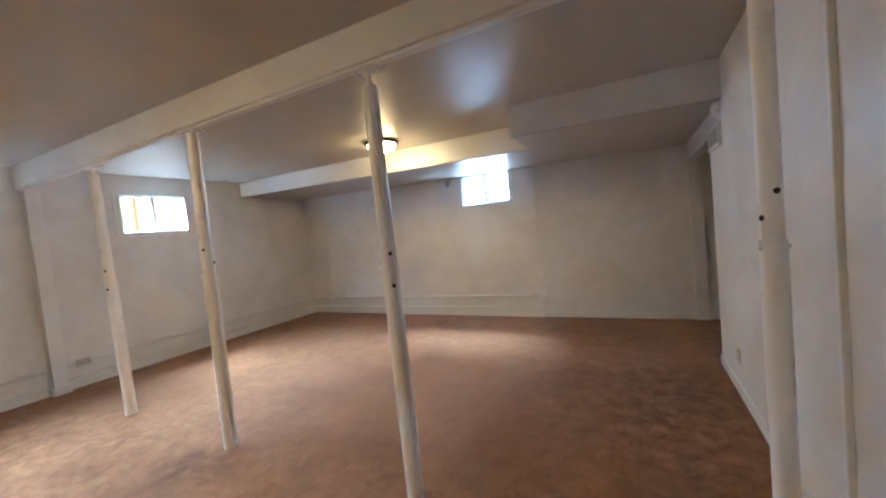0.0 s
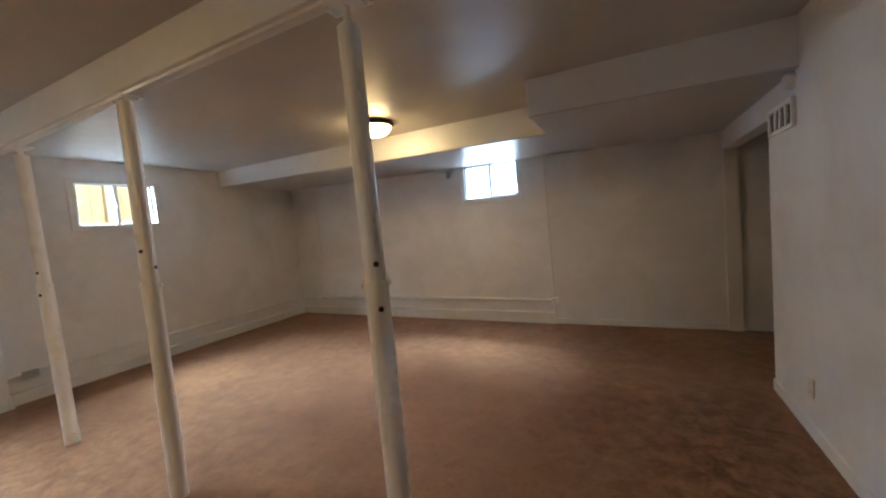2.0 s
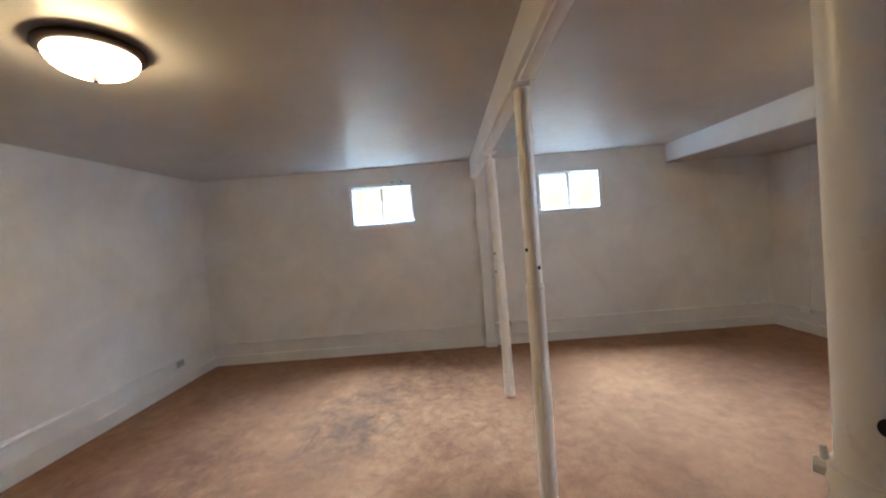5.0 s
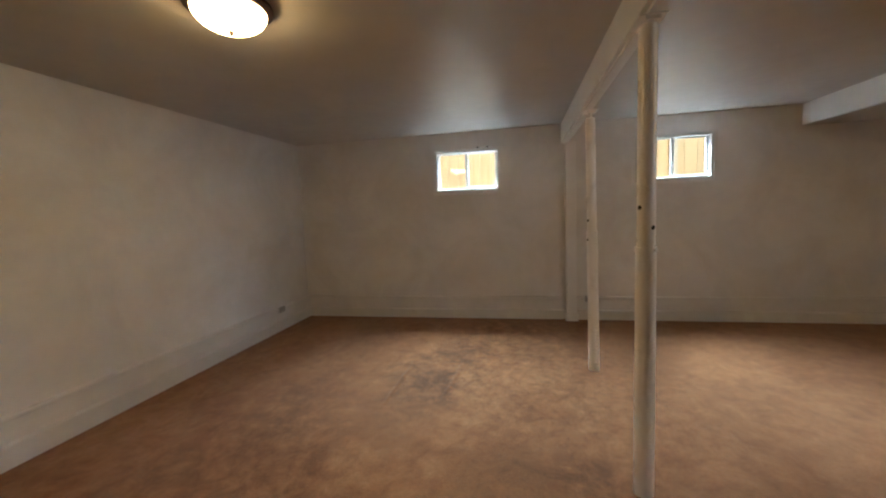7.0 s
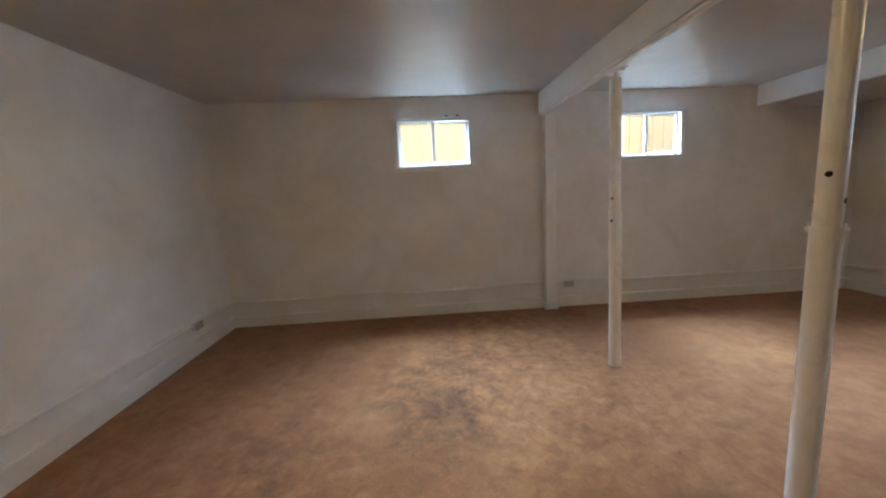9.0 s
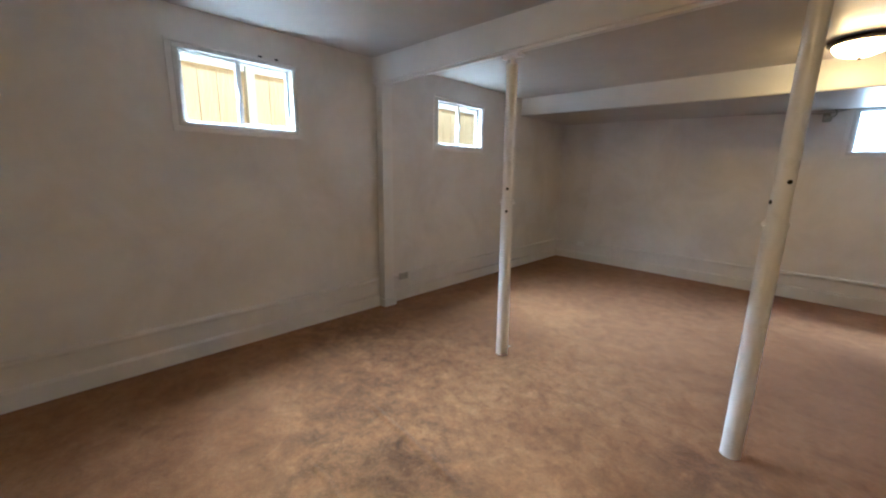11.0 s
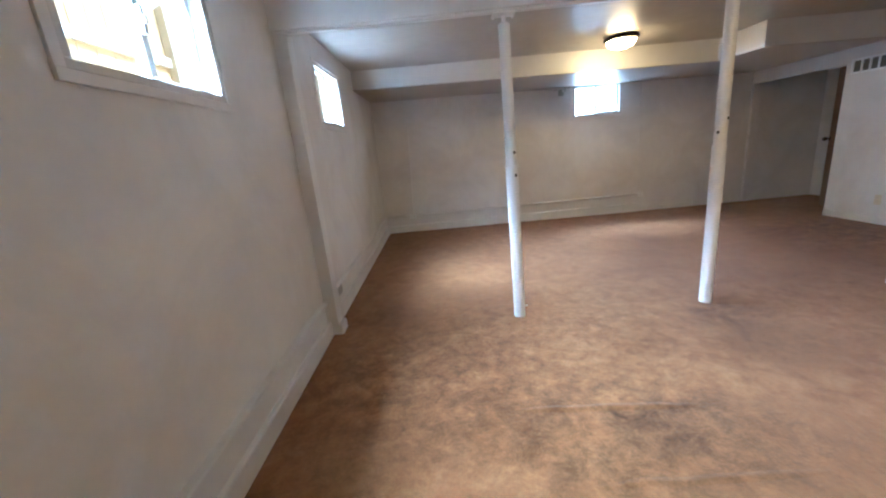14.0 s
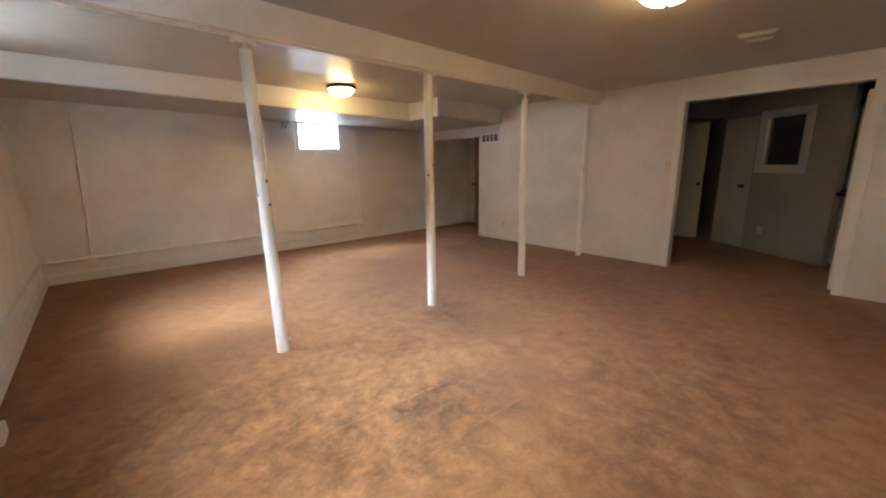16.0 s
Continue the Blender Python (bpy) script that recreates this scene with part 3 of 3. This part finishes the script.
br = thing("wall_bracket", (3.03, YN, 2.06), "small grey green bracket with a curled hook beside the window", "bracket")
part("plate", box(new_bm(), -0.03, 0.03, -0.012, 0.0, -0.045, 0.045, 0.004), M_SAGE, br)
part("arm", cyl(new_bm(), (0, -0.01, 0.01), (0.02, -0.06, -0.03), 0.018, 0.028, seg=20), M_SAGE, br, smooth=True)
bm = new_bm()
hook = [Vector((0.03 + 0.045 * math.sin(a), -0.03, 0.045 - 0.045 * math.cos(a))) for a in [k * 0.45 for k in range(9)]]
for p, q in zip(hook, hook[1:]):
    cyl(bm, p, q, 0.006, 0.006, seg=10)
part("hook", bm, M_SAGE, br, smooth=True)

sw = thing("light_switch", (W - 0.010, -1.065, 1.33), "ivory light switch beside the doorway", "switch")
part("plate", box(new_bm(), -0.006, 0.0, -0.036, 0.036, -0.058, 0.058, 0.002), M_IVORY, sw)
part("toggle", box(new_bm(), -0.018, -0.005, -0.005, 0.005, -0.003, 0.016, 0.002), M_IVORY, sw)

vent = thing("wall_vent", (W, 1.965, 1.858), "white metal air vent with dark slots", "vent")
bm = new_bm()
for y0, y1, z0, z1 in ((-0.21, 0.21, 0.062, 0.085), (-0.21, 0.21, -0.085, -0.062), (-0.21, -0.185, -0.062, 0.062), (0.185, 0.21, -0.062, 0.062)):
    box(bm, -0.022, 0.0, y0, y1, z0, z1, 0.003)
part("frame", bm, M_VINYL, vent)
# backing and slats are coloured dark for the shade in the recess
part("backing", box(new_bm(), -0.004, 0.002, -0.186, 0.186, -0.063, 0.063), M_VENT_SHADE, vent)
for k in range(3):
    y = -0.093 + k * 0.093
    part("divider", box(new_bm(), -0.019, -0.004, y - 0.010, y + 0.010, -0.062, 0.062, 0.002), M_VINYL, vent)
for k in range(5):
    z = -0.044 + k * 0.022
    bm = new_bm()
    box(bm, -0.015, -0.005, -0.186, 0.186, z - 0.0012, z + 0.0012)
    for v in bm.verts:
        v.co.z += (v.co.x + 0.010) * 0.9
    part("slat", bm, M_VENT_SHADE, vent)

alarm = thing("wall_alarm", (W, 1.79, 2.035), "round white alarm mounted high on the wall", "alarm")
bm = lathe(new_bm(), [(0.0, 0.0), (0.048, 0.0), (0.05, 0.012), (0.046, 0.03), (0.034, 0.044), (0.015, 0.05), (0.0, 0.05)], 28)
bmesh.ops.rotate(bm, verts=bm.verts, cent=(0, 0, 0), matrix=Matrix.Rotation(radians(-90), 3, 'Y'))
part("housing", bm, M_VINYL, alarm, smooth=True)
part("cap", cyl(new_bm(), (-0.048, 0, 0), (-0.056, 0, 0), 0.012, 0.010, seg=16), M_VINYL, alarm, smooth=True)

reg = thing("ceiling_vent", (4.86, -2.02, ceiling_z(4.86)), "pale ceiling vent with two louvres", "vent")
reg.rotation_euler.z = radians(10)
part("frame", box(new_bm(), -0.15, 0.15, -0.13, 0.13, -0.006, 0.006, 0.003), M_CEIL, reg)
part("louvre", box(new_bm(), -0.125, -0.06, -0.115, 0.115, -0.018, -0.004, 0.004), M_VENT, reg)
part("louvre", box(new_bm(), 0.06, 0.125, -0.105, 0.07, -0.018, -0.004, 0.004), M_VENT, reg)

# ---- hall behind the wide doorway ----
HX = 8.54
structure("hall_ceiling", box(new_bm(), W + ET / 2, W + 6.0, YS - WT, YN + 0.6, 2.36, 2.5), M_HALLTOP, "dark brown hall ceiling")
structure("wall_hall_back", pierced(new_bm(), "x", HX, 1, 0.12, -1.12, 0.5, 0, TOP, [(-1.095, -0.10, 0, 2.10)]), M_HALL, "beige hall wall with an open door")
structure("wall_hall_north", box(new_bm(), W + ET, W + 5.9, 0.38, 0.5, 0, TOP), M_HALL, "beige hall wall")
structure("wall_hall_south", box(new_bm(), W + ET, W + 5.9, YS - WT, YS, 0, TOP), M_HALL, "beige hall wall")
# added wall, placed deep so little light reaches the gap behind door_1
structure("wall_hall_end", box(new_bm(), W + 5.9, W + 6.0, YS - WT, 0.5, 0, TOP), M_HALL, "added beige end wall, set far back so the door gap stays dark")
A0, A1 = Vector((HX, -1.11, 0)), Vector((7.555, -2.564, 0))
AL = (A1 - A0).length
ang_m = Matrix.Translation(A0) @ Matrix.Rotation(math.atan2(A1.y - A0.y, A1.x - A0.x), 4, 'Z')
bm = pierced(new_bm(), "y", 0, 1, 0.1, 0, AL, 0, TOP, [(0.725, 1.265, 1.30, 1.99)])
bmesh.ops.transform(bm, verts=bm.verts, matrix=ang_m)
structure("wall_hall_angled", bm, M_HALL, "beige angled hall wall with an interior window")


def flat_door(name, m, w, knob_x, label, mat=None):
    """A door leaf in the x-z plane of m, hinged at x = 0, its face at y = 0."""
    ob = tagged(new(name), label, "door", kind="structure")
    ob.matrix_world = m
    leaf = part("leaf", box(new_bm(), 0, w, -0.036, 0, 0.012, 2.03, 0.003), mat or M_WHITE, ob)
    for s in (-1, 1):
        y = 0.0 if s > 0 else -0.036
        bm = new_bm()
        cyl(bm, (knob_x, y, 0.98), (knob_x, y + s * 0.012, 0.98), 0.03, 0.028, seg=20)
        cyl(bm, (knob_x, y + s * 0.012, 0.98), (knob_x, y + s * 0.045, 0.98), 0.012, 0.014, seg=16)
        bmesh.ops.create_uvsphere(bm, u_segments=16, v_segments=10, radius=0.028, matrix=Matrix.Translation((knob_x, y + s * 0.055, 0.98)))
        part("knob", bm, M_BRONZE, leaf, "dark bronze door knob", True)
    return ob


flat_door("door_1", pose(HX - 0.01, -0.115, 0, 0, 0, -79), 0.75, 0.685, "white flush door standing ajar in the hall")
flat_door("door_2", ang_m @ pose(0.585, -0.004, 0, 0, 0, 180), 0.57, 0.12, "closed white flush door in the angled hall wall")
flat_door("door_3", pose(W + ET + 0.02, DOOR_E[0] + 0.045, 0, 0, 0, 2), 0.74, 0.68, "white flush door folded open beside the doorway")
flat_door("door_5", pose(8.27, -2.42, 0, 0, 0, -155), 0.716, 0.65, "white flush door standing half open at the end of the hall")
iw = tagged(new("window_4"), "white framed interior window with dark glass", "window", kind="structure")
iw.matrix_world = ang_m @ pose(0.995, 0, 1.645)
bm = new_bm()
for x0, x1, z0, z1 in ((-0.375, 0.36, 0.335, 0.44), (-0.375, 0.36, -0.455, -0.335), (-0.375, -0.26, -0.335, 0.335), (0.26, 0.36, -0.335, 0.335)):
    box(bm, x0, x1, -0.02, 0.06, z0, z1, 0.006)
part("window_frame", bm, M_VINYL, iw)
part("pane", box(new_bm(), -0.262, 0.262, 0.03, 0.036, -0.337, 0.337), M_MIRROR, iw, "dark reflecting glass")
wall_box("wall_outlet", ang_m @ pose(0.86, 0, 0.33), "white wall outlet in the hall", "outlet", 0.07, 0.11, 0.006, M_VINYL)
bin_ob = thing("waste_bin", (7.95, -2.86, 0), "white rounded plastic bin on the hall carpet", "bin")
part("body", lathe(new_bm(), [(0.0, 0.0), (0.085, 0.0), (0.095, 0.02), (0.115, 0.32), (0.108, 0.32), (0.09, 0.03), (0.0, 0.02)], 28), M_VINYL, bin_ob, smooth=True)
part("lid", lathe(new_bm(), [(0.118, 0.318), (0.120, 0.335), (0.09, 0.375), (0.0, 0.395)], 28), M_VINYL, bin_ob, smooth=True)

# ---- small corridor behind the north opening ----
structure("wall_corridor_end", box(new_bm(), W + 1.20, W + 1.75, 1.9, YN, 0, TOP), M_WALL, "white corridor end wall")
structure("wall_corridor_south", box(new_bm(), W + ET, W + 1.75, 1.78, 1.9, 0, TOP), M_WALL, "white corridor side wall")
flat_door("door_4", pose(W + ET + 0.03, OPEN_N[0] + 0.03, 0, 0, 0, 57), 0.70, 0.64, "brown stained wooden door standing open", M_BROWN)

# ---- outside the windows ----
structure("ground", box(new_bm(), -60, XA - WT - 0.001, -60, 60, 1.28, 1.40), M_GROUND, "dry bare ground outside the windows")
structure("ground_north", box(new_bm(), XA - WT, 60, YN + WT + 0.61, 60, 1.28, 1.40), M_GROUND, "dry bare ground outside the north window")
fence = thing("fence", (-1.9, 0, 1.4), "sunlit cedar board fence outside the windows", "fence")
for k in range(86):
    y = -6.0 + k * 0.19
    bm = new_bm()
    box(bm, -0.012, 0.012, y, y + 0.186, 0.02, 2.1 + 0.02 * math.sin(k * 2.3), 0.004)
    part("board", bm, M_CEDAR, fence)
# upper rail, its sunlit brightness painted in
part("rail", box(new_bm(), 0.012, 0.06, -6, 10.3, 1.11, 1.21, 0.004), M_RAIL, fence, "pale horizontal rail")
part("rail", box(new_bm(), 0.012, 0.06, -6, 10.3, 0.25, 0.34, 0.004), M_SIDING, fence, "pale horizontal rail")
for k in range(7):
    part("fence_post", box(new_bm(), 0.012, 0.10, -5.29 + k * 2.35, -5.19 + k * 2.35, 0, 2.15, 0.005), M_SIDING, fence)
